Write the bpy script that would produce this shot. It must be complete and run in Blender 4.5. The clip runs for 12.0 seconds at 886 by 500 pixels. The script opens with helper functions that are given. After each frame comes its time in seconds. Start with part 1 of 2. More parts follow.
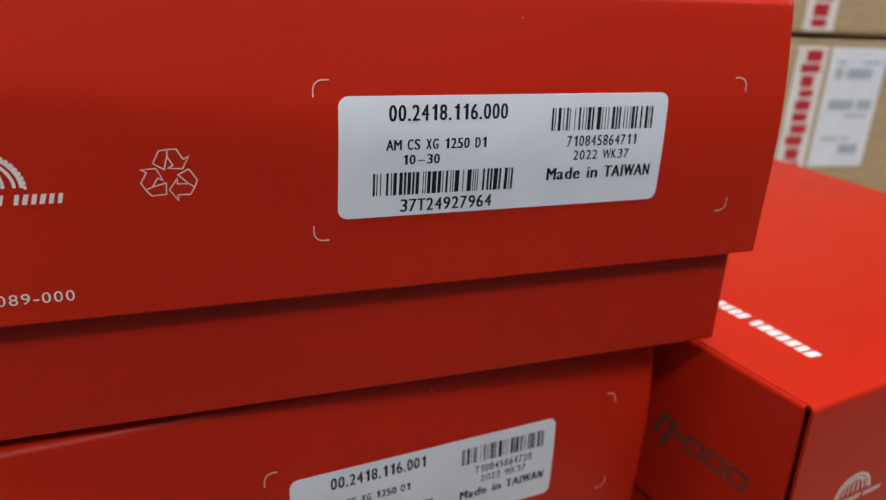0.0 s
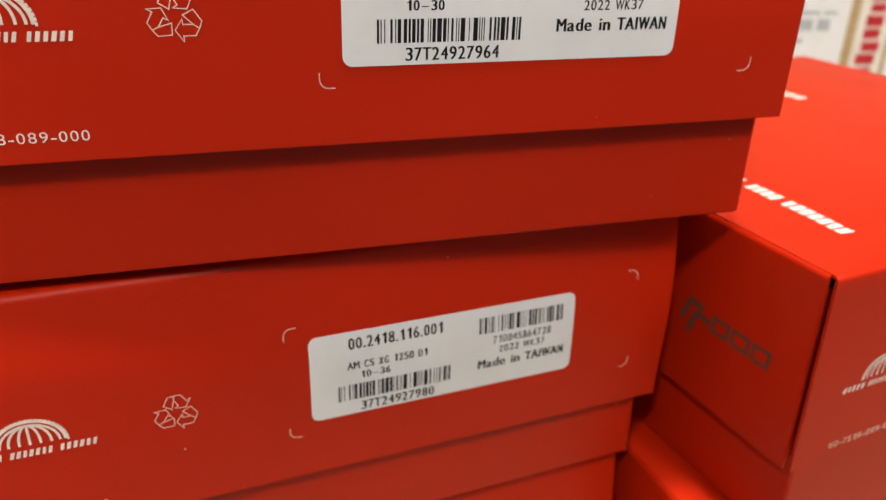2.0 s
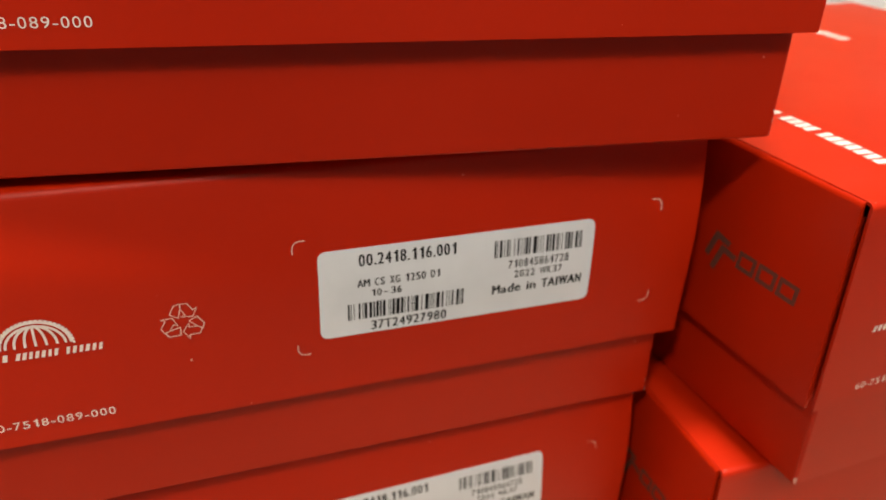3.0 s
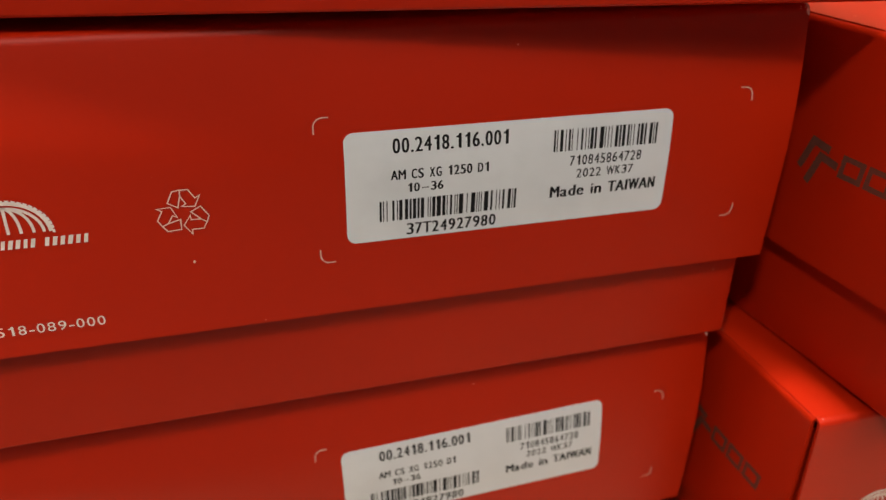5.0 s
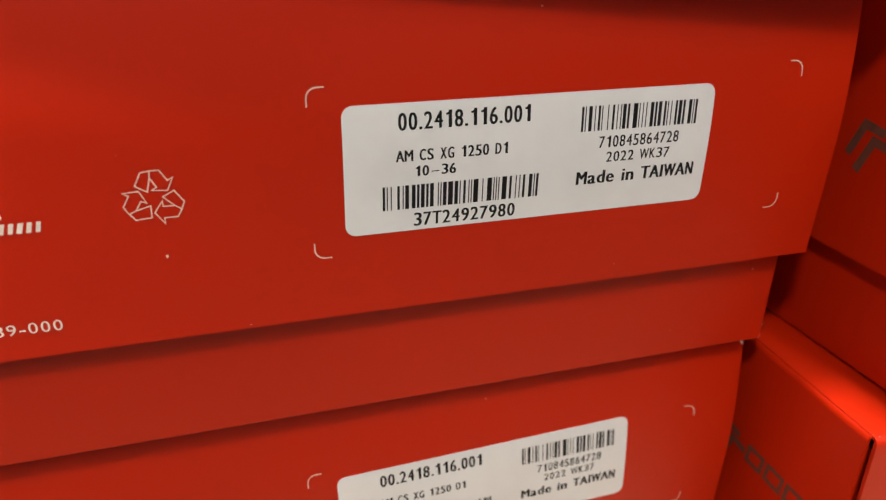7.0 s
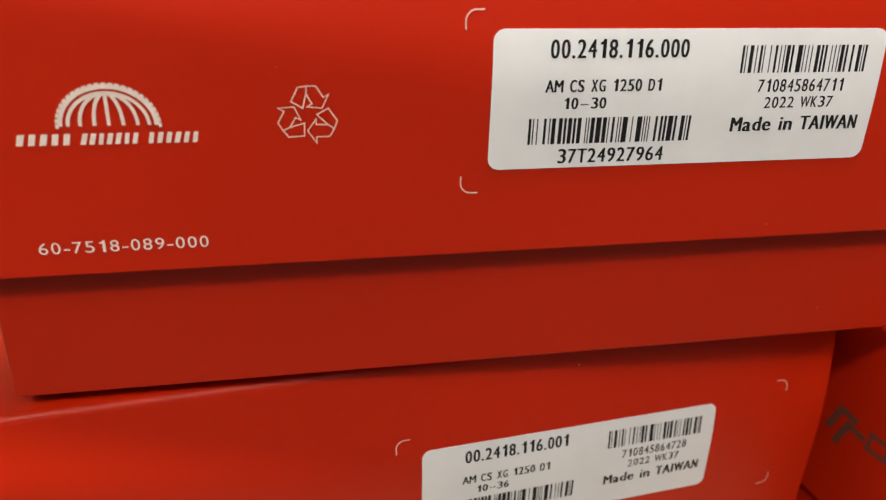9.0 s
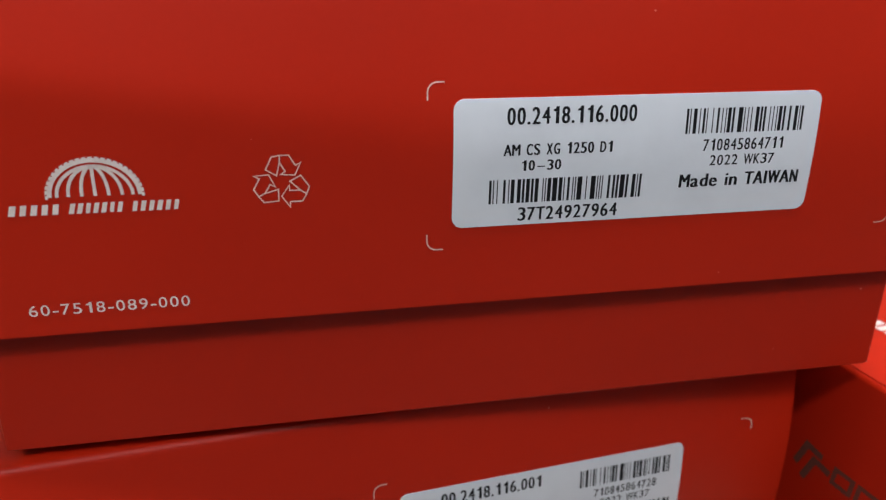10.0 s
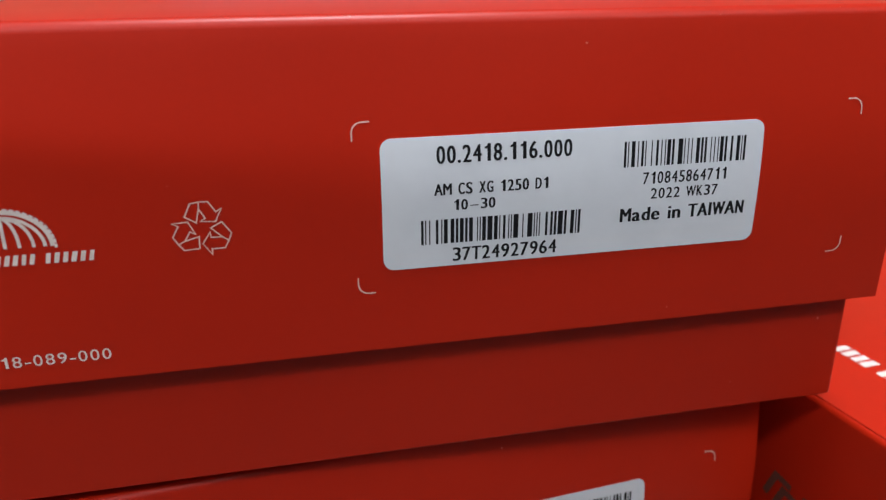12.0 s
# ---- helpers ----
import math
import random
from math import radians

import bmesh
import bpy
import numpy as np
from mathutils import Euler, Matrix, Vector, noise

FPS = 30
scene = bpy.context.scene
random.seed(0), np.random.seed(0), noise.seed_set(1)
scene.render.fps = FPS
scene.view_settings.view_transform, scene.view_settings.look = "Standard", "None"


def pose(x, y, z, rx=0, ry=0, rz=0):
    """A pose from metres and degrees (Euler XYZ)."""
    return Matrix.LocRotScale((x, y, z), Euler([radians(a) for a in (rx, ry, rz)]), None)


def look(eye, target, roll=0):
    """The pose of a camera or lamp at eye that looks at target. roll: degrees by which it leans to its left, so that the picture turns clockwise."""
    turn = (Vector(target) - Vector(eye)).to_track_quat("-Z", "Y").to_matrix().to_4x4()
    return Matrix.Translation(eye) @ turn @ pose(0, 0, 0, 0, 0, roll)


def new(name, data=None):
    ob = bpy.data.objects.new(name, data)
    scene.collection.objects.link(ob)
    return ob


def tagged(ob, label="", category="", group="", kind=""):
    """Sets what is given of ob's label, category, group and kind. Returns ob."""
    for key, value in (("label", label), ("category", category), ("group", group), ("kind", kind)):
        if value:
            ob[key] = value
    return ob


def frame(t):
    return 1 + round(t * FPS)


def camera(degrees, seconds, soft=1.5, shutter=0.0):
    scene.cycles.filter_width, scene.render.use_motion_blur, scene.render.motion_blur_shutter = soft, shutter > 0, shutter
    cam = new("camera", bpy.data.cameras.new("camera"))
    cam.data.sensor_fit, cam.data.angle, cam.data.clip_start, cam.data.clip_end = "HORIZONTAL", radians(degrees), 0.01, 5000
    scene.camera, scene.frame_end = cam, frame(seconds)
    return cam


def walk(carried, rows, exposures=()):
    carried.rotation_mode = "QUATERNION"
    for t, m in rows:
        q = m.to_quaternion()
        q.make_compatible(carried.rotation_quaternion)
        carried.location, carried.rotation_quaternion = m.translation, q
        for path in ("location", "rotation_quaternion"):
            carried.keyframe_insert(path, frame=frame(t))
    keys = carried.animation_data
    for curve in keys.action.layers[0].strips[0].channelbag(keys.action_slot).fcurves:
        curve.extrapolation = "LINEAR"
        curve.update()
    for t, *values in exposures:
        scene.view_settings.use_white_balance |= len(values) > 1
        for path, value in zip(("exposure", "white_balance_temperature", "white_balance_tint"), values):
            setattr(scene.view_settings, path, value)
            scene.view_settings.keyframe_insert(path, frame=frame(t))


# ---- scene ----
# ---- camera ----
# Design unit: MM turns the millimetres of the box drawings into metres.
MM = 0.00095
Z0 = 0.994            # height of the drawings' origin (lower left corner of the top box's sticker)
cam = camera(58.92, 12.0, soft=1.35)
cam.data.dof.use_dof = True
cam.data.dof.focus_distance = 0.152
cam.data.dof.aperture_fstop = 19.0


def eye(x, y, z, yaw, pitch, roll):
    # the drawings' upright is the lid's front, which leans 3 degrees from plumb
    lean = pose(0, 0, Z0, -3.0)
    return lean @ pose(x * MM, y * MM, z * MM, 90 + pitch, 0, yaw) @ pose(0, 0, 0, 0, 0, -roll)


PATH = [
    (0, -37.78, -158.18, 47.35, -21.518, -18.349, -2.181),
    (0.5, -40.21, -159.50, 49.02, -21.563, -18.390, -2.204),
    (1, -38.94, -166.80, 47.16, -20.273, -18.430, -1.780),
    (1.5, -32.05, -168.20, 36.21, -17.759, -19.423, -0.857),
    (2, -27.99, -170.67, 28.03, -16.679, -22.356, -0.641),
    (2.5, -25.33, -173.41, 23.77, -14.768, -23.710, -0.514),
    (3, -23.27, -171.59, 13.14, -14.242, -24.648, -1.265),
    (3.2, -26.22, -171.61, 10.37, -14.224, -24.692, -1.389),
    (4.8, -21.36, -154.08, -20.01, -11.280, -24.634, -0.525),
    (5, -21.37, -151.57, -25.18, -11.583, -24.330, -0.455),
    (5.5, -22.51, -147.20, -28.64, -11.626, -24.078, -0.405),
    (6, -23.37, -138.48, -32.07, -11.745, -23.533, -0.484),
    (6.5, -21.26, -131.95, -39.28, -11.854, -23.669, -0.484),
    (6.7, -20.45, -131.51, -41.52, -12.143, -23.495, -0.522),
    (8.5, -35.75, -136.94, 16.39, -11.957, -20.612, -0.521),
    (9, -36.78, -140.98, 39.87, -11.463, -21.261, -1.093),
    (9.5, -31.01, -145.87, 46.35, -11.784, -20.981, -1.057),
    (10, -33.25, -149.41, 47.09, -11.939, -18.741, -0.248),
    (10.5, -27.27, -153.81, 54.94, -11.502, -17.927, 1.214),
    (11, -21.45, -150.02, 46.96, -11.115, -17.991, 0.094),
    (11.5, -26.90, -153.90, 37.90, -12.150, -15.955, -1.950),
    (12, -19.24, -145.54, 50.61, -12.142, -17.689, 1.012),
]
EXPOSURES = [(0.0, -0.56, 6050, 10), (1.0, -0.55, 5950, 10), (1.5, -0.22, 6500, 10), (2.0, 0.0, 7300, 10), (2.5, 0.02, 7500, 10), (3.2, -0.12, 7500, 10), (5.0, -0.30, 7300, 10), (6.5, 0.06, 7300, 10), (8.5, 0.14, 7400, 10), (9.0, 0.0, 7400, 10), (9.5, -0.35, 6500, 10), (10.5, -0.52, 5950, 10), (11.0, -0.54, 5800, 10), (11.5, -0.42, 6300, 10), (12.0, -0.56, 6000, 10)]
walk(cam, [(r[0], eye(*r[1:])) for r in PATH], EXPOSURES)

# ---- light ----
world = bpy.data.worlds.new("world")
scene.world = world
world.use_nodes = True
world.node_tree.nodes["Background"].inputs["Color"].default_value = (0.9, 0.95, 1.0, 1)
world.node_tree.nodes["Background"].inputs["Strength"].default_value = 0.02


def area_lamp(name, place, target, sx, sy, watts, colour):
    d = bpy.data.lights.new(name, "AREA")
    d.shape, d.size, d.size_y, d.energy, d.color = "RECTANGLE", sx, sy, watts, colour
    ob = new(name, d)
    ob.matrix_world = look(place, target)
    return ob


STACK = (0.0, 0.0, 0.95)
area_lamp("lamp_front", (-1.12, -1.55, 2.86), STACK, 0.20, 0.28, 34, (1.0, 1.0, 1.0))
# added wide fill lamp, softens the shade the other two leave
area_lamp("lamp_fill", (0.95, -1.7, 2.86), (0.95, -1.7, 0), 2.0, 1.2, 9, (1.0, 1.0, 1.0))
area_lamp("lamp_above", (0.09, -0.15, 2.86), (0.09, -0.15, 0), 0.28, 0.16, 58, (1.0, 1.0, 1.0))


# ---- materials ----
def material(name):
    m = bpy.data.materials.new(name)
    m.use_nodes = True
    t = m.node_tree
    return m, t, t.nodes["Principled BSDF"]


def node(t, kind, **inputs):
    n = t.nodes.new(kind)
    for k, v in inputs.items():
        n.inputs[k.replace("_", " ")].default_value = v
    return n


def math_node(t, op, a, b=None):
    n = t.nodes.new("ShaderNodeMath")
    n.operation = op
    for i, v in enumerate((a, b)):
        if v is None:
            continue
        if isinstance(v, (int, float)):
            n.inputs[i].default_value = v
        else:
            t.links.new(v, n.inputs[i])
    return n.outputs[0]


def ramp(t, fac, stops):
    n = t.nodes.new("ShaderNodeValToRGB")
    e = n.color_ramp.elements
    while len(e) < len(stops):
        e.new(0.5)
    for i, (p, c) in enumerate(stops):
        e[i].position, e[i].color = p, (*c, 1)
    t.links.new(fac, n.inputs[0])
    return n.outputs[0]


def noise_node(t, scale, detail=4.0, rough=0.55, stretch=None):
    co = t.nodes.new("ShaderNodeTexCoord").outputs["Object"]
    if stretch:
        mp = t.nodes.new("ShaderNodeMapping")
        mp.inputs["Scale"].default_value = stretch
        t.links.new(co, mp.inputs[0])
        co = mp.outputs[0]
    n = t.nodes.new("ShaderNodeTexNoise")
    n.inputs["Scale"].default_value, n.inputs["Detail"].default_value, n.inputs["Roughness"].default_value = scale, detail, rough
    t.links.new(co, n.inputs["Vector"])
    return n.outputs["Fac"]


def mix_colour(t, fac, a, b):
    n = t.nodes.new("ShaderNodeMix")
    n.data_type = "RGBA"
    for s, v in ((n.inputs[0], fac), (n.inputs[6], a), (n.inputs[7], b)):
        if isinstance(v, (int, float)):
            s.default_value = v
        elif isinstance(v, tuple):
            s.default_value = (*v, 1)
        else:
            t.links.new(v, s)
    return n.outputs[2]


def bump(t, bs, pairs):
    """pairs: (height socket, strength, distance), chained."""
    last = None
    for h, s, d in pairs:
        n = t.nodes.new("ShaderNodeBump")
        n.inputs["Strength"].default_value, n.inputs["Distance"].default_value = s, d
        t.links.new(h, n.inputs["Height"])
        if last:
            t.links.new(last, n.inputs["Normal"])
        last = n.outputs[0]
    t.links.new(last, bs.inputs["Normal"])


def plain(name, stops, rough, scale, bump_d=0.0, metal=0.0, stretch=None, gloss=0.5):
    m, t, bs = material(name)
    f = noise_node(t, scale, stretch=stretch)
    t.links.new(ramp(t, f, stops), bs.inputs["Base Color"])
    bs.inputs["Roughness"].default_value, bs.inputs["Metallic"].default_value = rough, metal
    bs.inputs["Specular IOR Level"].default_value = gloss
    if bump_d:
        bump(t, bs, [(f, 0.5, bump_d)])
    return m


# Lid and base sizes in drawing millimetres, round the box's own middle and bottom.
LID_HX, LID_HY, LID_TOP, LID_LOW = 106.9, 105.47, 93.9, 28.4
BASE_HX, BASE_HY, BASE_TOP = 103.3, 103.5, 88.0
WALL = 1.0
CROWN = 3.3                  # how far a lid's top swells in the middle
FLARE = math.radians(3.0)    # how far the lid's front and back panels stand out towards their lower edge
SHADE_BOW = math.radians(9.8)      # added slope change over the front panel's crease, to shade its lower part
MID = (10.0, 108.0, -45.7)   # middle of the box's bottom, from the sticker's corner


def face_depth(h, flare=FLARE):
    """Half depth of the lid at height h over the box's bottom."""
    return LID_HY + (LID_TOP - h) * math.tan(flare)


def bow(x, h):
    """How far a lid's front panel bulges at x and height h: an added crease that shapes an edge of shade, sharp at one
    end and lost towards the other, in drawing millimetres.
    """
    u, v = x + MID[0], h + MID[2]
    fade = min(1.0, max(0.0, (u + 85) / 85))
    crease = 32.5 - 14.0 * fade + 2.0 * fade * fade
    wide = 4.5 + 32.0 * min(1.0, max(0.0, (u + 48) / 105))
    bulge, steps = 0.0, 24
    top, low = LID_TOP + MID[2] - 1.5, LID_LOW + MID[2]

    def turn(q):
        k = min(1.0, max(0.0, (q - crease) / wide + 0.5))
        return k * k * (3 - 2 * k)
    grid = [top + (low - top) * (i + 0.5) / steps for i in range(steps)]
    mean = sum(turn(q) for q in grid) / steps
    for q in grid:
        bulge += (turn(q) - mean) * min(1.0, max(0.0, (q - v) * steps / (top - low) + 0.5)) * (top - low) / steps
    return SHADE_BOW * bulge


def red_card(name, worn, gloss):
    m, t, bs = material(name)
    big = noise_node(t, 9.0, 3.0)
    fine = noise_node(t, 900.0, 3.0, 0.7)
    col = ramp(t, big, [(0.3, (0.44, 0.0130, 0.0015)), (0.7, (0.49, 0.0156, 0.0019))])
    col = mix_colour(t, math_node(t, "MULTIPLY", fine, 0.12), col, (0.58, 0.028, 0.006))
    specks = math_node(t, "GREATER_THAN", noise_node(t, 420.0, 2.0, 0.5), 0.80)
    col = mix_colour(t, math_node(t, "MULTIPLY", specks, 0.5), col, (0.85, 0.35, 0.28))
    if worn:
        sep = t.nodes.new("ShaderNodeSeparateXYZ")
        t.links.new(t.nodes.new("ShaderNodeTexCoord").outputs["Object"], sep.inputs[0])
        ex = math_node(t, "SUBTRACT", LID_HX * MM, math_node(t, "ABSOLUTE", sep.outputs[0]))
        ey = math_node(t, "SUBTRACT", LID_HY * MM, math_node(t, "ABSOLUTE", sep.outputs[1]))
        ez = math_node(t, "ABSOLUTE", math_node(t, "SUBTRACT", LID_TOP * MM, sep.outputs[2]))
        n = noise_node(t, 700.0, 3.0, 0.7)
        eb = math_node(t, "SUBTRACT", face_depth(LID_LOW) * MM, math_node(t, "ABSOLUTE", sep.outputs[1]))
        el = math_node(t, "ABSOLUTE", math_node(t, "SUBTRACT", sep.outputs[2], LID_LOW * MM))
        corner = math_node(t, "MINIMUM", math_node(t, "ADD", math_node(t, "ADD", ex, ey), ez), math_node(t, "ADD", math_node(t, "ADD", ex, eb), math_node(t, "ADD", el, 0.0016)))
        torn = math_node(t, "LESS_THAN", corner, math_node(t, "MULTIPLY", math_node(t, "SUBTRACT", n, 0.25), 0.0080))
        col = mix_colour(t, math_node(t, "MULTIPLY", torn, 0.85), col, (0.82, 0.70, 0.66))
        edge = math_node(t, "ADD", math_node(t, "MINIMUM", ex, ey), ez)
        rub = math_node(t, "LESS_THAN", edge, math_node(t, "MULTIPLY", math_node(t, "SUBTRACT", noise_node(t, 260.0, 4.0, 0.7), 0.50), 0.006))
        col = mix_colour(t, math_node(t, "MULTIPLY", rub, 0.25), col, (0.85, 0.33, 0.24))
    else:
        # the tray's upright corners are scuffed to the bare card
        sep = t.nodes.new("ShaderNodeSeparateXYZ")
        t.links.new(t.nodes.new("ShaderNodeTexCoord").outputs["Object"], sep.inputs[0])
        ex = math_node(t, "SUBTRACT", BASE_HX * MM, math_node(t, "ABSOLUTE", sep.outputs[0]))
        ey = math_node(t, "SUBTRACT", BASE_HY * MM, math_node(t, "ABSOLUTE", sep.outputs[1]))
        low = math_node(t, "MULTIPLY", sep.outputs[2], 0.03)
        edge = math_node(t, "ADD", math_node(t, "ADD", ex, ey), low)
        rub = math_node(t, "LESS_THAN", edge, math_node(t, "MULTIPLY", math_node(t, "SUBTRACT", noise_node(t, 300.0, 4.0, 0.7), 0.36), 0.0034))
        col = mix_colour(t, math_node(t, "MULTIPLY", rub, 0.55), col, (0.85, 0.55, 0.46))
    t.links.new(col, bs.inputs["Base Color"])
    r = math_node(t, "ADD", math_node(t, "MULTIPLY", noise_node(t, 35.0), 0.10), 0.34)
    t.links.new(r, bs.inputs["Roughness"])
    bs.inputs["Specular IOR Level"].default_value = gloss
    bump(t, bs, [(noise_node(t, 14.0, 2.0), 0.25, 0.002), (fine, 0.12, 0.0001)])
    return m


RED = red_card("red_printed_card", True, 0.30)
RED_BASE = red_card("red_base_card", False, 0.30)
WHITE_INK = plain("white_ink", [(0.3, (0.72, 0.60, 0.54)), (0.7, (0.82, 0.72, 0.66))], 0.45, 600.0, gloss=0.3)
THIN_INK = plain("thin_white_ink", [(0.3, (0.70, 0.42, 0.34)), (0.7, (0.80, 0.54, 0.46))], 0.45, 600.0, gloss=0.3)
BLACK_INK = plain("black_ink", [(0.3, (0.008, 0.008, 0.009)), (0.7, (0.014, 0.014, 0.016))], 0.55, 900.0, gloss=0.12)
GREY_INK = plain("dark_grey_gloss_ink", [(0.3, (0.12, 0.042, 0.030)), (0.7, (0.15, 0.056, 0.041))], 0.28, 500.0)
PAPER = plain("white_sticker_paper", [(0.35, (0.68, 0.70, 0.73)), (0.65, (0.73, 0.75, 0.78))], 0.42, 60.0, 0.00008)
KRAFT = plain("kraft_carton", [(0.3, (0.36, 0.25, 0.13)), (0.7, (0.46, 0.33, 0.18))], 0.75, 40.0, 0.0004, stretch=(1, 1, 6))
TAPE_WHITE = plain("white_packing_tape", [(0.3, (0.66, 0.63, 0.58)), (0.7, (0.76, 0.73, 0.68))], 0.3, 30.0, 0.0006)
TAPE_RED = plain("red_tape_print", [(0.3, (0.42, 0.02, 0.03)), (0.7, (0.52, 0.03, 0.04))], 0.35, 60.0)
GREY_PRINT = plain("grey_print", [(0.3, (0.34, 0.38, 0.42)), (0.7, (0.44, 0.48, 0.52))], 0.6, 80.0)
BENCH = plain("bench_wood", [(0.3, (0.30, 0.22, 0.14)), (0.7, (0.38, 0.29, 0.19))], 0.5, 25.0, 0.0005, stretch=(1, 14, 14))
STEEL = plain("painted_steel", [(0.3, (0.10, 0.10, 0.11)), (0.7, (0.14, 0.14, 0.15))], 0.45, 20.0)
CONCRETE = plain("concrete_floor", [(0.3, (0.13, 0.128, 0.125)), (0.7, (0.19, 0.187, 0.183))], 0.6, 3.0, 0.001)
WALL_PAINT = plain("wall_paint", [(0.3, (0.16, 0.16, 0.165)), (0.7, (0.22, 0.22, 0.225))], 0.85, 5.0, 0.001)
WHITE_WALL = plain("white_wall_paint", [(0.3, (0.66, 0.66, 0.64)), (0.7, (0.74, 0.74, 0.72))], 0.85, 5.0, 0.001)
CEILING_PAINT = plain("ceiling_paint", [(0.3, (0.66, 0.66, 0.66)), (0.7, (0.74, 0.74, 0.74))], 0.9, 8.0, 0.001)
GLOW, _t, _b = material("lamp_diffuser")
_b.inputs["Emission Color"].default_value = (1.0, 0.97, 0.93, 1)
_b.inputs["Emission Strength"].default_value = 4.0


# ---- mesh helpers ----
def part(name, bm, mat, parent=None, label="", smooth=0):
    me = bpy.data.meshes.new(name)
    bm.normal_update()
    bm.to_mesh(me)
    bm.free()
    me.materials.append(mat)
    if smooth:
        me.shade_smooth()
        me.set_sharp_from_angle(angle=radians(smooth))
    ob = new(name, me)
    if parent:
        ob.parent = parent
    if label:
        tagged(ob, label)
    return ob


def block(bm, x0, x1, y0, y1, z0, z1, bevel=0.0, seg=2):
    """A box from corner to corner, its edges rounded."""
    made = bmesh.ops.create_cube(bm, size=1.0)["verts"]
    for v in made:
        v.co = Vector((x0 if v.co.x < 0 else x1, y0 if v.co.y < 0 else y1, z0 if v.co.z < 0 else z1))
    if bevel:
        es = list({e for v in made for e in v.link_edges})
        bmesh.ops.bevel(bm, geom=es, offset=bevel, segments=seg, affect="EDGES", profile=0.5)
    return bm


def sheet(bm, outline, at):
    """A flat polygon; at(u, v) gives its place."""
    return bm.faces.new([bm.verts.new(at(u, v)) for u, v in outline])


def front(lift, flare=FLARE, bowed=1.0):
    """Places on the lid's front face, from the sticker's lower left corner, raised by lift."""
    def place(u, v):
        h = v * math.cos(FLARE) - MID[2]
        return Vector(((u - MID[0]) * MM, (-face_depth(h, flare) - lift - bowed * bow(u - MID[0], h)) * MM, h * MM))
    return place


def stroke(bm, pts, w, at, closed=False):
    """A flat line of width w along pts, mitred."""
    n = len(pts)
    side = []
    for i in range(n):
        a = pts[i - 1] if i or closed else pts[i]
        b = pts[(i + 1) % n] if i < n - 1 or closed else pts[i]
        p = pts[i]
        d1, d2 = Vector((p[0] - a[0], p[1] - a[1])), Vector((b[0] - p[0], b[1] - p[1]))
        d1 = d1.normalized() if d1.length > 1e-9 else d2.normalized()
        d2 = d2.normalized() if d2.length > 1e-9 else d1
        nrm = Vector((-(d1 + d2).y, (d1 + d2).x))
        nrm = nrm.normalized() if nrm.length > 1e-6 else Vector((-d1.y, d1.x))
        k = min(1 / max(nrm.dot(Vector((-d1.y, d1.x))), 0.4), 2.2) * w / 2
        side.append((bm.verts.new(at(p[0] + nrm.x * k, p[1] + nrm.y * k)), bm.verts.new(at(p[0] - nrm.x * k, p[1] - nrm.y * k))))
    for i in range(n if closed else n - 1):
        a, b = side[i], side[(i + 1) % n]
        bm.faces.new((a[0], a[1], b[1], b[0]))


def rounded(x0, x1, y0, y1, r, n=6):
    out = []
    for cx, cy, a0 in ((x1 - r, y0 + r, -90), (x1 - r, y1 - r, 0), (x0 + r, y1 - r, 90), (x0 + r, y0 + r, 180)):
        out += [(cx + r * math.cos(radians(a0 + 90 * i / n)), cy + r * math.sin(radians(a0 + 90 * i / n))) for i in range(n + 1)]
    return out


# The numeral one has a stem and a small flag in the print; outline in shares of a capital's height.
ONE = ([(0.17, 0.0), (0.31, 0.0), (0.31, 0.70), (0.19, 0.70), (0.17, 0.63), (0.10, 0.59), (0.02, 0.575), (0.02, 0.50), (0.17, 0.50)], [(0, 1, 2, 3, 4, 8), (4, 5, 6, 7, 8)], 0.31)
GLYPHS = {"1": ONE}


def glyph(ch):
    """Faces and corner points of one built-in character, 1 high for a capital, left edge at 0."""
    if ch not in GLYPHS:
        cu = bpy.data.curves.new("lettering", "FONT")
        cu.body, cu.size, cu.resolution_u = ch, 1.0, 4
        ob = bpy.data.objects.new("lettering", cu)
        scene.collection.objects.link(ob)
        me = bpy.data.meshes.new_from_object(ob.evaluated_get(bpy.context.evaluated_depsgraph_get()))
        bpy.data.objects.remove(ob)
        pts = [(v.co.x, v.co.y) for v in me.vertices]
        left = min(p[0] for p in pts)
        GLYPHS[ch] = ([(x - left, y) for x, y in pts], [tuple(p.vertices) for p in me.polygons], max(p[0] for p in pts) - left)
        bpy.data.meshes.remove(me)
    return GLYPHS[ch]


CELL = {".": 0.5, " ": 0.72, "I": 0.5, "i": 0.48, "-": 0.7, "\u2013": 1.45, "M": 1.2, "W": 1.35, "A": 1.1, "T": 1.0}
FILL = {"-": 0.7, "\u2013": 0.62, "W": 0.92, "A": 0.92, "T": 0.88, "M": 0.84}


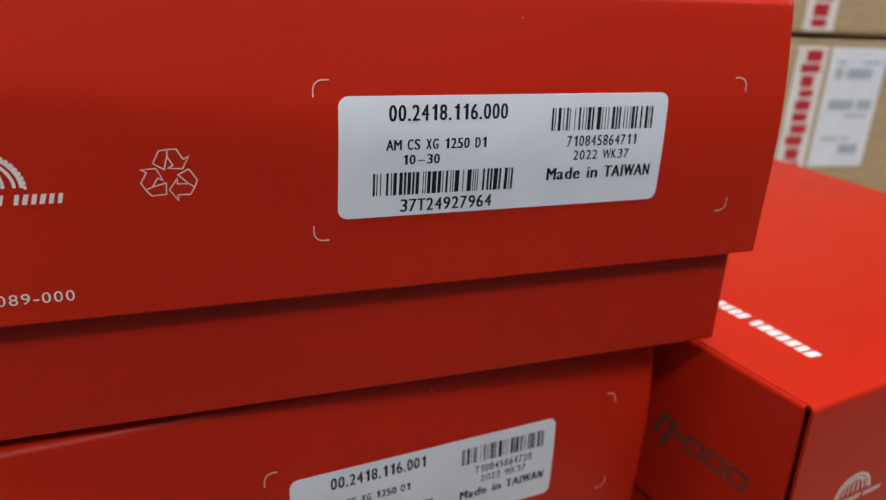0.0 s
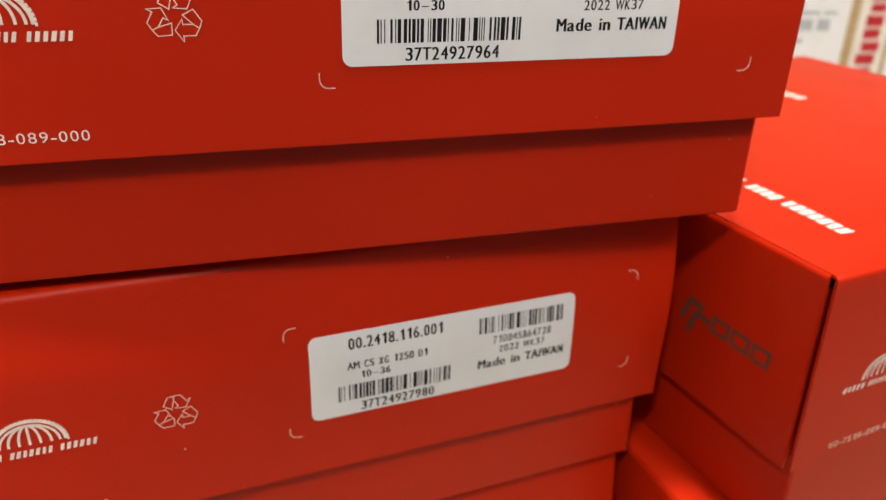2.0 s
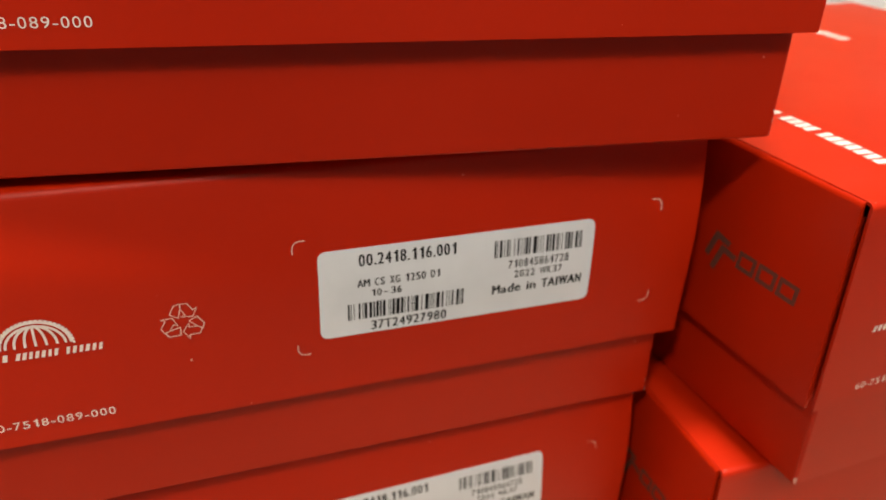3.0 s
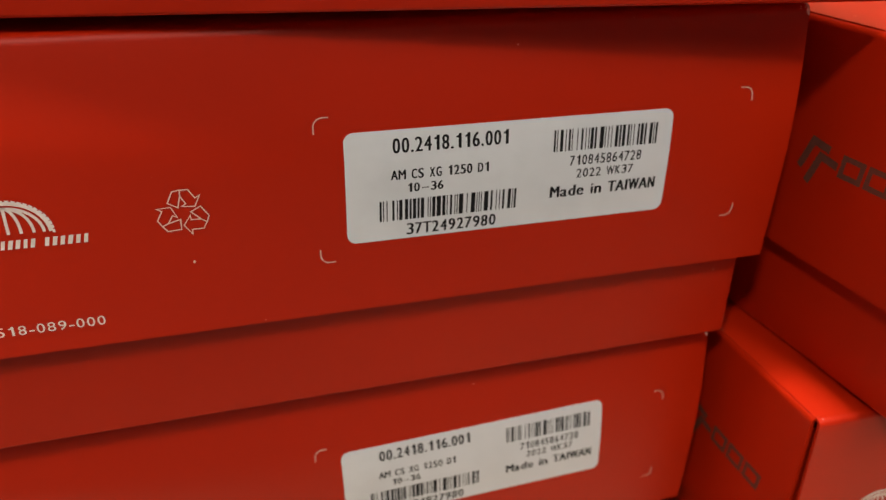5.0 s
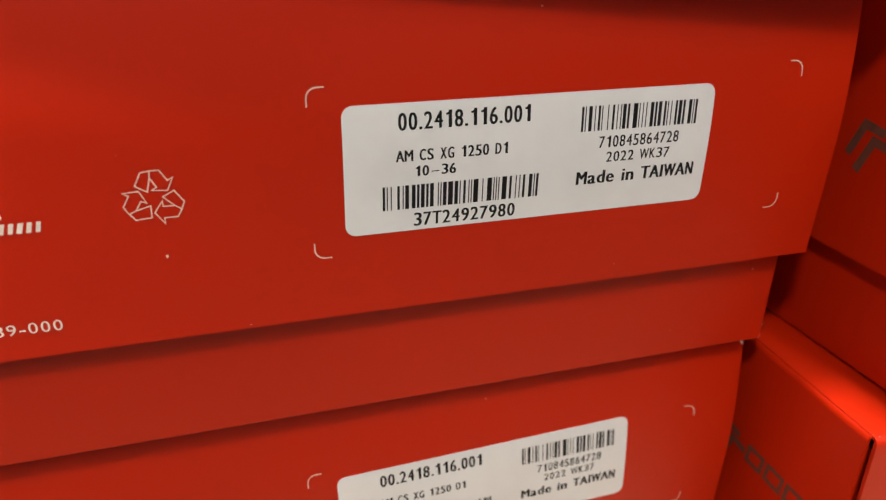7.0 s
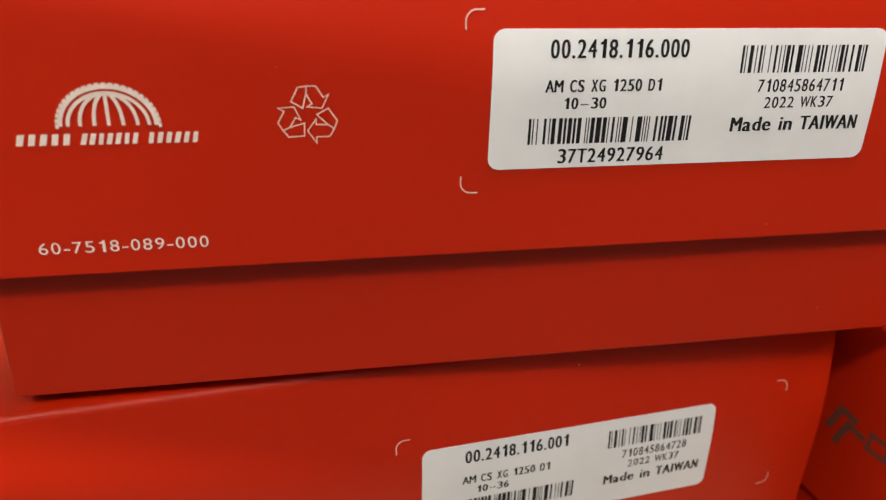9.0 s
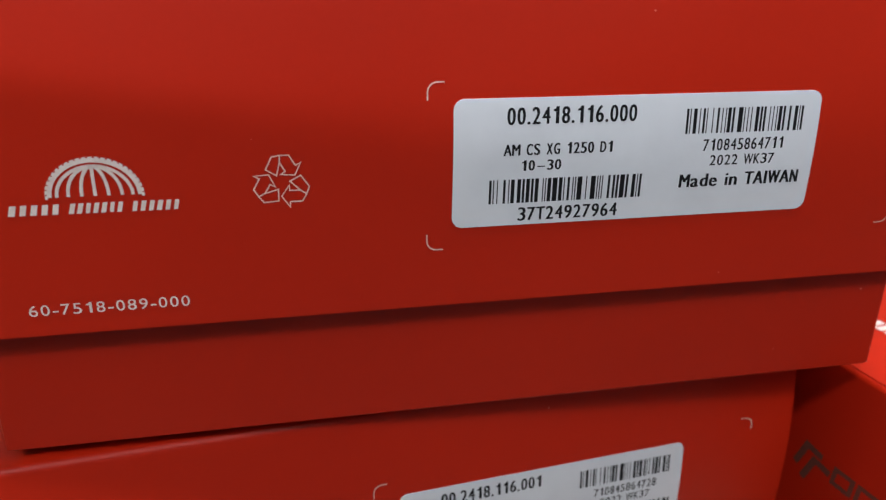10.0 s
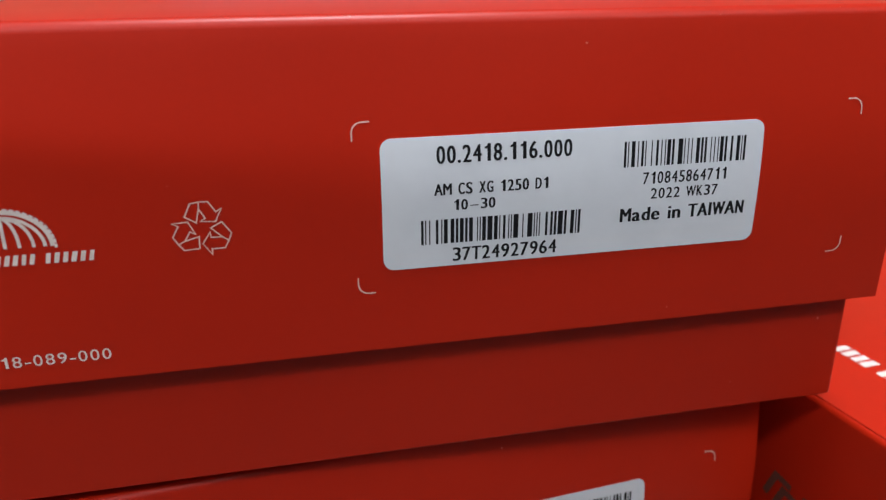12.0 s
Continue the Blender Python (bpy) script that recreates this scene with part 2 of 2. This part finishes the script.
def lettering(body, x0, x1, y0, y1, at, bold=0.1, fill=0.74):
    """Narrow lettering in even cells from x0 to x1 with capitals from y0 to y1; bold: stroke widening."""
    bm = bmesh.new()
    cap = max(y for _, y in glyph("H")[0])
    unit = (x1 - x0) / sum(CELL.get(c, 1.0) for c in body)
    u = x0
    for ch in body:
        cell = CELL.get(ch, 1.0) * unit
        if ch != " ":
            pts, faces, width = glyph(ch)
            w = cell * FILL.get(ch, fill) if ch not in "1.Ii" else width * unit * fill / glyph("0")[2]
            a = u + (cell - w) / 2
            for k in range(3):
                off = (k - 1) * bold
                vs = [bm.verts.new(at(a + off + x / width * w, y0 + y / cap * (y1 - y0))) for x, y in pts]
                nudge = Vector((0, -0.000004 * k, 0))
                for v in vs:
                    v.co += nudge
                for f in faces:
                    try:
                        bm.faces.new([vs[i] for i in f])
                    except ValueError:
                        pass
        u += cell
    return bm


BAR_SIGNS = {8: "132212", 11: "231212", 19: "221132", 23: "312131", 24: "311222", 28: "322112", 44: "132131", 45:
             "113123", 47: "133121", 52: "213311", 64: "111422", 71: "122114", 79: "134111", 80: "111242", 86:
             "411212", 89: "212141", 92: "111143", 99: "113141", 104: "211214", 105: "211232"}


def bar_widths(body):
    """Widths of bars and gaps, in turn: leading characters one by one, then digits in pairs, a check sign and the end sign."""
    lead = 3 if "T" in body else 0
    values = [104] + [ord(c) - 32 for c in body[:3]] + [99] if lead else [105]
    values += [int(body[k:k + 2]) for k in range(lead, len(body), 2)]
    check = (values[0] + sum(k * v for k, v in enumerate(values))) % 103
    return "".join(BAR_SIGNS[v] for v in values + [check]) + "2331112"


def barcode(x0, x1, y0, y1, at, widths):
    bm = bmesh.new()
    w = (x1 - x0) / sum(int(c) for c in widths)
    u = x0
    for k, c in enumerate(widths):
        if k % 2 == 0:
            sheet(bm, [(u + 0.02, y0), (u + int(c) * w - 0.02, y0), (u + int(c) * w - 0.02, y1), (u + 0.02, y1)], at)
        u += int(c) * w
    return bm


# ---- the boxes ----
def crown(x, y):
    """Swell of the lid's top at a place, in metres."""
    u, v = min(abs(x) / (LID_HX * MM), 1), min(abs(y) / (LID_HY * MM), 1)
    return CROWN * MM * (1 - u ** 4) * (1 - v ** 4)


def fold(half, top, r, n=5):
    """The rounded fold from a side panel into the top, as (across, up)."""
    return [(half - r + r * math.cos(radians(90 * i / n)), top - r + r * math.sin(radians(90 * i / n))) for i in range(n + 1)]


def lid_mesh(spread=0.0, flare=FLARE, slit=2.2, bowed=1.0, drop=0.0):
    """spread: how far the lid's right side stands out at its top; drop: how much deeper its panels are."""
    bm = bmesh.new()
    hx, hy, top, low, r, w = LID_HX * MM, LID_HY * MM, LID_TOP * MM, (LID_LOW - drop) * MM, 2.0 * MM, WALL * MM
    # front and back panels hang from the top in one folded sheet
    hyt, hyl = face_depth(LID_TOP - 1.5, flare) * MM, face_depth(LID_LOW - drop, flare) * MM
    steps = 20
    right = [(hyl + (hyt - hyl) * i / steps, low + (top - r - low) * i / steps) for i in range(steps)] + fold(hyt, top, r)
    top_in = [(hyt - r - (2 * hyt - 2 * r) * i / 20, top) for i in range(1, 20)]
    outer = right + top_in + [(-a, h) for a, h in reversed(right)]
    inner = [(math.copysign(abs(a) - w, a), h) if h < top - r - 1e-6 else (max(-hyt + w, min(hyt - w, a)), min(h, top - w)) for a, h in outer]
    steps = 30
    xs = [(-hx + 1.1 * MM) + (2 * hx - 2.2 * MM) * i / steps for i in range(steps + 1)]
    rows = []
    for x in xs:
        lift = lambda a, h: h + (crown(x, a) if h > top - w - 1e-6 else 0)
        rows.append(([bm.verts.new((x, a, lift(a, h))) for a, h in outer], [bm.verts.new((x, a, lift(a, h))) for a, h in inner]))
    n = len(outer)
    for (o0, i0), (o1, i1) in zip(rows, rows[1:]):
        for k in range(n - 1):
            bm.faces.new((o0[k], o0[k + 1], o1[k + 1], o1[k]))
            bm.faces.new((i0[k + 1], i0[k], i1[k], i1[k + 1]))
        for k in (0, n - 1):
            bm.faces.new((o0[k], o1[k], i1[k], i0[k]))
    for o, i in (rows[0], rows[-1]):
        for k in range(n - 1):
            bm.faces.new((o[k], o[k + 1], i[k + 1], i[k]))
    # side panels: folded down from the top, free of the front panel by a narrow slit
    for s in (-1, 1):
        line = [(hx, low)] + fold(hx, top, r) + [(hx - w - 1 * MM, top - 0.3 * MM), (hx - w, top - w), (hx - w, low)]
        ends = []
        for y in (-hy + slit * MM, 0, hy - slit * MM):
            ends.append([bm.verts.new((s * a, y, h)) for a, h in line])
        m = len(line)
        for A, B in zip(ends, ends[1:]):
            for k in range(m):
                bm.faces.new((A[k], A[(k + 1) % m], B[(k + 1) % m], B[k]))
        bm.faces.new(ends[0])
        bm.faces.new(ends[-1])
    bmesh.ops.remove_doubles(bm, verts=bm.verts, dist=1e-7)
    for v in bm.verts:
        if bowed and v.co.y < -hyt + 1.5 * w and v.co.z < top - r + 1e-6:
            v.co.y -= bowed * bow(v.co.x / MM, v.co.z / MM) * MM
        if v.co.x > 0.9 * hx:
            v.co.x += spread * MM * max(0.0, (v.co.z - low) / (top - low))
    bmesh.ops.recalc_face_normals(bm, faces=bm.faces)
    return bm


def base_mesh(low=0.0):
    """An open tray in one sheet: outer wall, rim, inner wall, floor."""
    bm = bmesh.new()
    w = 2.0 * MM

    def ring(inset, z):
        x, y = BASE_HX * MM - inset, BASE_HY * MM - inset
        return [bm.verts.new((a, c, z)) for a, c in rounded(-x, x, -y, y, 1.0 * MM, 3)]
    rings = [ring(0.5 * MM, low), ring(0, low + 0.5 * MM), ring(0, BASE_TOP * MM), ring(w, BASE_TOP * MM), ring(w, low + w)]
    for A, B in zip(rings, rings[1:]):
        for k in range(len(A)):
            bm.faces.new((A[k], A[(k + 1) % len(A)], B[(k + 1) % len(A)], B[k]))
    bm.faces.new(rings[0])
    bm.faces.new(rings[-1])
    bmesh.ops.recalc_face_normals(bm, faces=bm.faces)
    return bm


def recycling_sign(cx, cy, size, at):
    """Three chasing arrows in outline."""
    bm = bmesh.new()
    arms = [
        [(-0.04, 0.74), (-0.16, 0.28), (-0.52, 0.50), (-0.30, 0.94), (-0.02, 0.98)],
        [(-0.02, 0.98), (0.28, 0.98), (0.50, 0.62), (0.68, 0.72), (0.46, 0.28), (-0.02, 0.32), (0.14, 0.42), (-0.04, 0.74)],
    ]
    for k in range(3):
        c, s = math.cos(radians(-120 * k)), math.sin(radians(-120 * k))
        for arm, shut in zip(arms, (False, True)):
            pts = [(cx + size * (c * x - s * (y - 0.05)), cy + size * (s * x + c * (y - 0.05))) for x, y in [(x * 0.98, y) for x, y in arm]]
            stroke(bm, pts, 0.26, at, closed=shut)
    return bm


def wheel_emblem(x0, x1, y0, y1, at):
    """Half a tyre with knobs and fanned spokes."""
    bm = bmesh.new()
    cx, rx, ry = (x0 + x1) / 2, (x1 - x0) / 2, y1 - y0

    def arc(k, a):
        return (cx + rx * k * math.cos(radians(a)), y0 + (ry * (k if k > 0.9 else k)) * math.sin(radians(a)))

    stroke(bm, [arc(0.93, 180 - 4.5 * i) for i in range(41)], 0.8, at)
    for i in range(25):
        a = 180 - 7.5 * i
        stroke(bm, [arc(0.96, a), arc(1.02, a)], 0.75, at)
    stroke(bm, [arc(0.78, 180 - 4.5 * i) for i in range(41)], 0.62, at)
    for k in (-0.55, -0.275, 0.0, 0.28, 0.56):
        pts = []
        for i in range(9):
            f = i / 8
            pts.append((cx + rx * k * math.sin(f * math.pi / 2) ** 0.85, y0 + ry * 0.78 * (1 - f ** 1.6)))
        stroke(bm, pts, 0.62, at)
    return bm


def slanted_blocks(words, y0, y1, at, seed, lean=0.25, gap=0.22):
    """Words as rows of plain slanted blocks; words: (start, end, how many blocks)."""
    rng = random.Random(seed)
    bm = bmesh.new()
    h = y1 - y0
    for x0, x1, n in words:
        w = (x1 - x0) / n
        for k in range(n):
            a, b = x0 + w * (k + gap / 2), x0 + w * (k + 1 - gap / 2)
            cut = rng.uniform(0, 0.2) * (b - a)
            sheet(bm, [(a + cut, y0), (b, y0), (b + lean * h - cut, y1), (a + lean * h, y1)], at)
    return bm


def corner_mark(x, y, sx, sy, at):
    """A small rounded corner line; sx, sy: the way its arms run."""
    bm = bmesh.new()
    r, l = 2.0, 3.4
    pts = [(x, y + sy * l)] + [(x + sx * (r - r * math.cos(radians(15 * i))), y + sy * (r - r * math.sin(radians(15 * i)))) for i in range(7)] + [(x + sx * l, y)]
    stroke(bm, pts, 0.29, at)
    return bm


def component_box(m, label, sticker=None, base_low=0.0, base_shift=0.0, spread=0.0, flare=FLARE, slit=2.2, bowed=1.0, drop=0.0, chip=None):
    box = new("component_box")
    box.matrix_world = m
    tagged(box, label, "box", "red boxes in two stacks")
    base = part("base", base_mesh(base_low * MM), RED_BASE, box, "red card tray under the lid")
    base.location.x = base_shift * MM
    lid = part("lid", lid_mesh(spread, flare, slit, bowed, drop), RED, box, "red printed card lid with a narrow corner slit", 28)
    ink = front(0.10, flare, bowed)
    for x, y, sx, sy in ((-5.1, 29.5, 1, -1), (103.1, 29.5, -1, -1), (103.1, -4.5, -1, 1), (-5.1, -4.5, 1, 1)):
        part("corner_mark", corner_mark(x, y, sx, sy, ink), THIN_INK, lid)
    part("recycling_sign", recycling_sign(-33.25, 11.35, 5.6, ink), THIN_INK, lid, "white outlined recycling arrows")
    part("wheel_emblem", wheel_emblem(-75.1, -58.3, 10.2, 17.4, ink), WHITE_INK, lid, "white half wheel emblem")
    part("emblem_lettering", slanted_blocks(((-82.4, -73.2, 5), (-72.0, -62.3, 7), (-61.1, -52.3, 6)), 6.95, 8.9, ink, 3, 0.3, 0.36), WHITE_INK, lid, "row of white slanted blocks")
    tagged(part("printed_number", lettering("60-7518-089-000", -81.9, -52.1, -13.1, -10.9, ink, 0.01), WHITE_INK, lid, "small white printed number"), kind="stuff")
    def flat(u, v):
        x, y = (u - LID_HX) * MM, (v - LID_HY) * MM
        return Vector((x, y, (LID_TOP + 0.12) * MM + crown(x, y)))

    part("top_lettering", slanted_blocks(((17.0, 41.5, 7), (43.8, 57.0, 4), (60.0, 80.0, 6), (83.0, 96.0, 4)), -26.9, -22.2, lambda u, v: flat(-v, u), 8, 0.2, 0.2), WHITE_INK, lid, "row of white blocks on the lid's top")
    part("top_mark", slanted_blocks(((128.0, 150.0, 4),), -128.0, -122.0, lambda u, v: flat(-v, u), 9, 0.2, 0.3), WHITE_INK, lid, "white mark on the lid's top")
    side = lambda u, v: Vector(((-LID_HX - 0.06) * MM, (-u - LID_HY + 0.0) * MM, (LID_TOP + v) * MM))
    # dark gloss mark: two chevrons, then three hollow blocks
    sd = lambda u, v: side(-u, v)
    for dx, dy in ((0, 0), (-3.4, -3.4)):
        bm = bmesh.new()
        stroke(bm, [(53.0 + dx, -40.0 + dy), (49.5 + dx, -31.5 + dy), (43.5 + dx, -32.5 + dy)], 2.2, sd)
        part("side_chevron", bm, GREY_INK, lid, "dark grey glossy chevron")
    for a in (38.8, 30.2, 21.6):
        bm = bmesh.new()
        stroke(bm, [(a, -37.6), (a - 6.2, -37.6), (a - 6.8, -32.7), (a - 0.6, -32.7)], 1.5, sd, closed=True)
        part("side_block", bm, GREY_INK, lid, "dark grey glossy hollow block")
    if sticker:
        code, span, serial, upc, (ox, oy, turn) = sticker
        c, s = math.cos(radians(turn)), math.sin(radians(turn))

        def on(lift):
            f = front(lift, flare, bowed)
            return lambda u, v: f(ox + c * u - s * v, oy + s * u + c * v)
        bm = bmesh.new()
        wide, high, r = 80.3, 26.2, 2.2
        levels = [r - r * math.cos(radians(15 * k)) for k in range(7)]
        levels += [r + (high - 2 * r) * k / 8 for k in range(1, 8)] + [high - v for v in reversed(levels)]
        rows = []
        for v in levels:
            edge = max(0.0, r - v, v - high + r)
            inset = r - math.sqrt(max(0.0, r * r - edge * edge))
            rows.append([bm.verts.new(on(0.16)(inset + (wide - 2 * inset) * k / 10, v)) for k in range(11)])
        for lo, hi in zip(rows, rows[1:]):
            for k in range(10):
                bm.faces.new((lo[k], lo[k + 1], hi[k + 1], hi[k]))
        rim = [e for e in bm.edges if e.is_boundary]
        skirt = bmesh.ops.extrude_edge_only(bm, edges=rim)["geom"]
        for v in skirt:
            if isinstance(v, bmesh.types.BMVert):
                v.co.y += 0.16 * MM
        bmesh.ops.recalc_face_normals(bm, faces=bm.faces)
        st = part("sticker", bm, PAPER, box, "white glossy paper sticker with black print", 40)
        p = on(0.2)
        for body, x0, x1, y0, y1, wt in ((code, 10.6, 38.3, 21.0, 24.3, 0.11), ("AM CS XG 1250 D1", 10.2, 33.6, 14.8, 17.05, 0.09),
                                         (span, 13.8, 22.6, 11.6, 13.7, 0.09), (serial, 13.7, 35.8, 0.9, 3.75, 0.10),
                                         (upc, 53.5, 72.7, 14.15, 16.6, 0.05), ("2022 WK37", 55.5, 70.9, 10.95, 13.15, 0.05),
                                         ("Made in TAIWAN", 49.1, 77.5, 6.35, 9.2, 0.15)):
            tagged(part("printed_line", lettering(body, x0, x1, y0, y1, p, wt), BLACK_INK, st), kind="stuff")
        tagged(part("barcode", barcode(7.5, 40.5, 4.8, 9.85, p, bar_widths(serial)), BLACK_INK, st), kind="stuff")
        tagged(part("barcode", barcode(49.2, 76.3, 17.9, 23.1, p, bar_widths(upc)), BLACK_INK, st), kind="stuff")
    if chip:
        bm = bmesh.new()
        sheet(bm, [(chip[0] + 0.28 * math.cos(k * 0.9), chip[1] + (0.34 + 0.1 * (k % 2)) * math.sin(k * 0.9)) for k in range(7)], ink)
        part("paint_chip", bm, THIN_INK, lid, "small pale chip in the red print")
    return box


def at(x, y, z, yaw):
    """Pose of a box whose sticker corner origin lies at x, y, z (drawing millimetres), turned by yaw."""
    return Matrix.Translation((x * MM, y * MM, Z0 + z * MM)) @ pose(0, 0, 0, 0, 0, yaw) @ Matrix.Translation([v * MM for v in MID])


def by_corner(x, y, z, yaw, roll=0.0):
    """The same from the lid's upper left front corner."""
    return Matrix.Translation((x * MM, y * MM, Z0 + z * MM)) @ pose(0, 0, 0, 0, roll, yaw) @ Matrix.Translation((LID_HX * MM, LID_HY * MM, -LID_TOP * MM))


component_box(at(0, 0.8, 0, 0), "closed red card box with white barcode sticker, topmost of stack",
              ("00.2418.116.000", "10\u201330", "37T24927964", "710845864711", (0, 0, 0)), base_low=-0.7)
component_box(at(-11.1, 8.7, -97.9, 5.27), "closed red card box in the middle of the stack, turned slightly",
              ("00.2418.116.001", "10\u201336", "37T24927980", "710845864728", (1.1, -0.4, 0)), base_low=-0.7, spread=1.4, drop=1.0, chip=(-32.4, -0.4))
component_box(at(-15.6, 18.1, -195.8, 4.67), "closed red card box with white sticker, lowest of stack",
              ("00.2418.116.001", "10\u201336", "37T24927980", "710845864728", (2.8, 1.0, 2.0)), base_low=-5.9, spread=1.4)
component_box(by_corner(124.3, -23.9, -54.6, 8.0, -1.2), "closed red card box on another box beside the stack", base_low=-3.4, base_shift=1.2, flare=0.0, slit=2.4, bowed=0.0)
component_box(by_corner(112.5, -10.1, -153.5, 4.2), "closed red card box under the neighbouring box", flare=0.017, slit=2.0, bowed=0.0)

# ---- bench and room ----
TOP = Z0 - 247.4 * MM
bench = new("workbench")
tagged(bench, "pale wooden workbench with dark steel legs", "workbench")
bm = bmesh.new()
block(bm, -0.95, 1.05, -0.13, 0.98, TOP - 0.04, TOP, 0.003)
part("worktop", bm, BENCH, bench, "pale wooden top")
for x in (-0.9, 1.0):
    for y in (-0.06, 0.92):
        bm = bmesh.new()
        block(bm, x - 0.025, x + 0.025, y - 0.025, y + 0.025, 0, TOP - 0.04, 0.002)
        part("leg", bm, STEEL, bench)


def slab(name, x0, x1, y0, y1, z0, z1, mat, label):
    bm = bmesh.new()
    block(bm, x0, x1, y0, y1, z0, z1)
    return tagged(part(name, bm, mat), label, name.split("_")[0], kind="structure")


slab("floor", -3.2, 3.2, -3.7, 2.2, -0.1, 0, CONCRETE, "grey concrete floor")
slab("ceiling", -3.2, 3.2, -3.7, 2.2, 3.0, 3.1, CEILING_PAINT, "white painted ceiling")
slab("wall_north", -3.2, 3.2, 2.0, 2.2, 0, 3.0, WHITE_WALL, "white painted wall")
slab("wall_south", -3.2, 3.2, -3.7, -3.5, 0, 3.0, WALL_PAINT, "dark grey painted wall")
slab("wall_west", -3.2, -3.0, -3.5, 2.0, 0, 3.0, WALL_PAINT, "dark grey painted wall")
slab("wall_east", 3.0, 3.2, -3.5, 2.0, 0, 3.0, WALL_PAINT, "dark grey painted wall")


# ---- cartons behind the stacks ----
def carton(x, y, z, w, d, h, yaw, label, tape=True, labels=()):
    c = new("shipping_carton")
    c.matrix_world = pose(x, y, z, 0, 0, yaw)
    tagged(c, label, "carton", "cartons behind the red boxes")
    bm = bmesh.new()
    block(bm, -w / 2, w / 2, 0, d, 0.001, h - 0.004, 0.004, 3)
    part("body", bm, KRAFT, c)
    for s in (-1, 1):
        bm = bmesh.new()
        block(bm, min(s * 0.0015, s * w / 2), max(s * 0.0015, s * w / 2), 0.001, d, h - 0.004, h, 0.0015)
        part("flap", bm, KRAFT, c)
    if tape:
        bm = bmesh.new()
        block(bm, -0.016, 0.017, -0.0012, 0, 0.004, h - 0.006, 0.0003)
        strip = part("tape", bm, TAPE_WHITE, c, "white packing tape with red print")
        rng = random.Random(round(x * 100) + round(z * 10))
        bm = bmesh.new()
        z1 = 0.008
        at_tape = lambda u, v: Vector((u, -0.0016, v))
        while z1 < h - 0.024:
            l, wide = 0.0205, 0.0115
            cut = rng.uniform(0.38, 0.55) * l
            for lo, hi in ((0, cut - 0.0012), (cut + 0.0012, l)):
                a, b = -wide * rng.uniform(0.55, 1.05), wide * rng.uniform(0.55, 1.05)
                sheet(bm, [(a, z1 + lo), (b, z1 + lo), (b, z1 + hi), (a, z1 + hi)], at_tape)
            z1 += 0.0235
        part("tape_print", bm, TAPE_RED, strip, "red blocks printed on tape")
    for lx0, lx1, lz0, lz1, seed in labels:
        bm = bmesh.new()
        block(bm, lx0, lx1, -0.0008, 0, lz0, lz1, 0.0003)
        lab = part("shipping_label", bm, PAPER, c, "white shipping label with grey print")
        bm = bmesh.new()
        rng = random.Random(seed)
        z1 = lz1 - 0.012
        while z1 > lz0 + 0.012:
            hh = rng.choice((0.003, 0.004, 0.010))
            a = lx0 + 0.008
            while a < lx1 - 0.02:
                l = rng.uniform(0.008, 0.03)
                if rng.random() < 0.7:
                    sheet(bm, [(a, z1 - hh), (min(a + l, lx1 - 0.006), z1 - hh), (min(a + l, lx1 - 0.006), z1), (a, z1)], lambda u, v: Vector((u, -0.0011, v)))
                a += l + 0.004
            z1 -= hh + rng.choice((0.004, 0.007, 0.02))
        tagged(part("label_print", bm, GREY_PRINT, lab, "grey printed bars"), kind="stuff")
    return c


SEAM = Z0 - 8.2 * MM
H1 = SEAM - TOP - 0.002
CX, CY = 0.588 * 0.95, 0.455 * 0.95
carton(CX, CY, TOP, 0.40, 0.30, H1, -6, "brown taped shipping carton with white labels, behind the boxes", True,
       ((-0.105, -0.026, H1 - 0.115, H1 - 0.012, 1), (0.022, 0.086, H1 - 0.122, H1 - 0.006, 2)))
carton(CX + 0.003, CY + 0.004, SEAM + 0.002, 0.40, 0.30, 0.25, -6, "brown taped shipping carton stacked on another carton", True)
carton(-0.30, 0.50, TOP, 0.40, 0.30, H1, 3, "plain brown shipping carton behind the boxes", False)
carton(-0.30, 0.503, SEAM + 0.002, 0.40, 0.30, 0.25, 3, "plain brown carton stacked on another carton", False)


# ---- ceiling lights ----
def ceiling_light(x, y, z, sx, sy, label):
    c = new("ceiling_light")
    c.location = (x, y, z)
    tagged(c, label, "ceiling light", "ceiling lights")
    bm = bmesh.new()
    for a in ((-sx / 2 - 0.02, sx / 2 + 0.02, -sy / 2 - 0.02, -sy / 2), (-sx / 2 - 0.02, sx / 2 + 0.02, sy / 2, sy / 2 + 0.02),
              (-sx / 2 - 0.02, -sx / 2, -sy / 2, sy / 2), (sx / 2, sx / 2 + 0.02, -sy / 2, sy / 2)):
        block(bm, *a, 0.0, 0.08, 0.002)
    part("frame", bm, CEILING_PAINT, c)
    bm = bmesh.new()
    block(bm, -sx / 2, sx / 2, -sy / 2, sy / 2, 0.02, 0.03)
    part("diffuser", bm, GLOW, c, "glowing white diffuser")
    return c


ceiling_light(0.09, -0.15, 2.9, 0.36, 0.22, "white ceiling light panel, switched on")
ceiling_light(-1.12, -1.55, 2.9, 0.3, 0.45, "white ceiling light panel, switched on")
# unseen panel added to house the wide fill lamp
ceiling_light(0.95, -1.7, 2.9, 2.2, 1.3, "wide white fill light panel added on the ceiling, switched on")
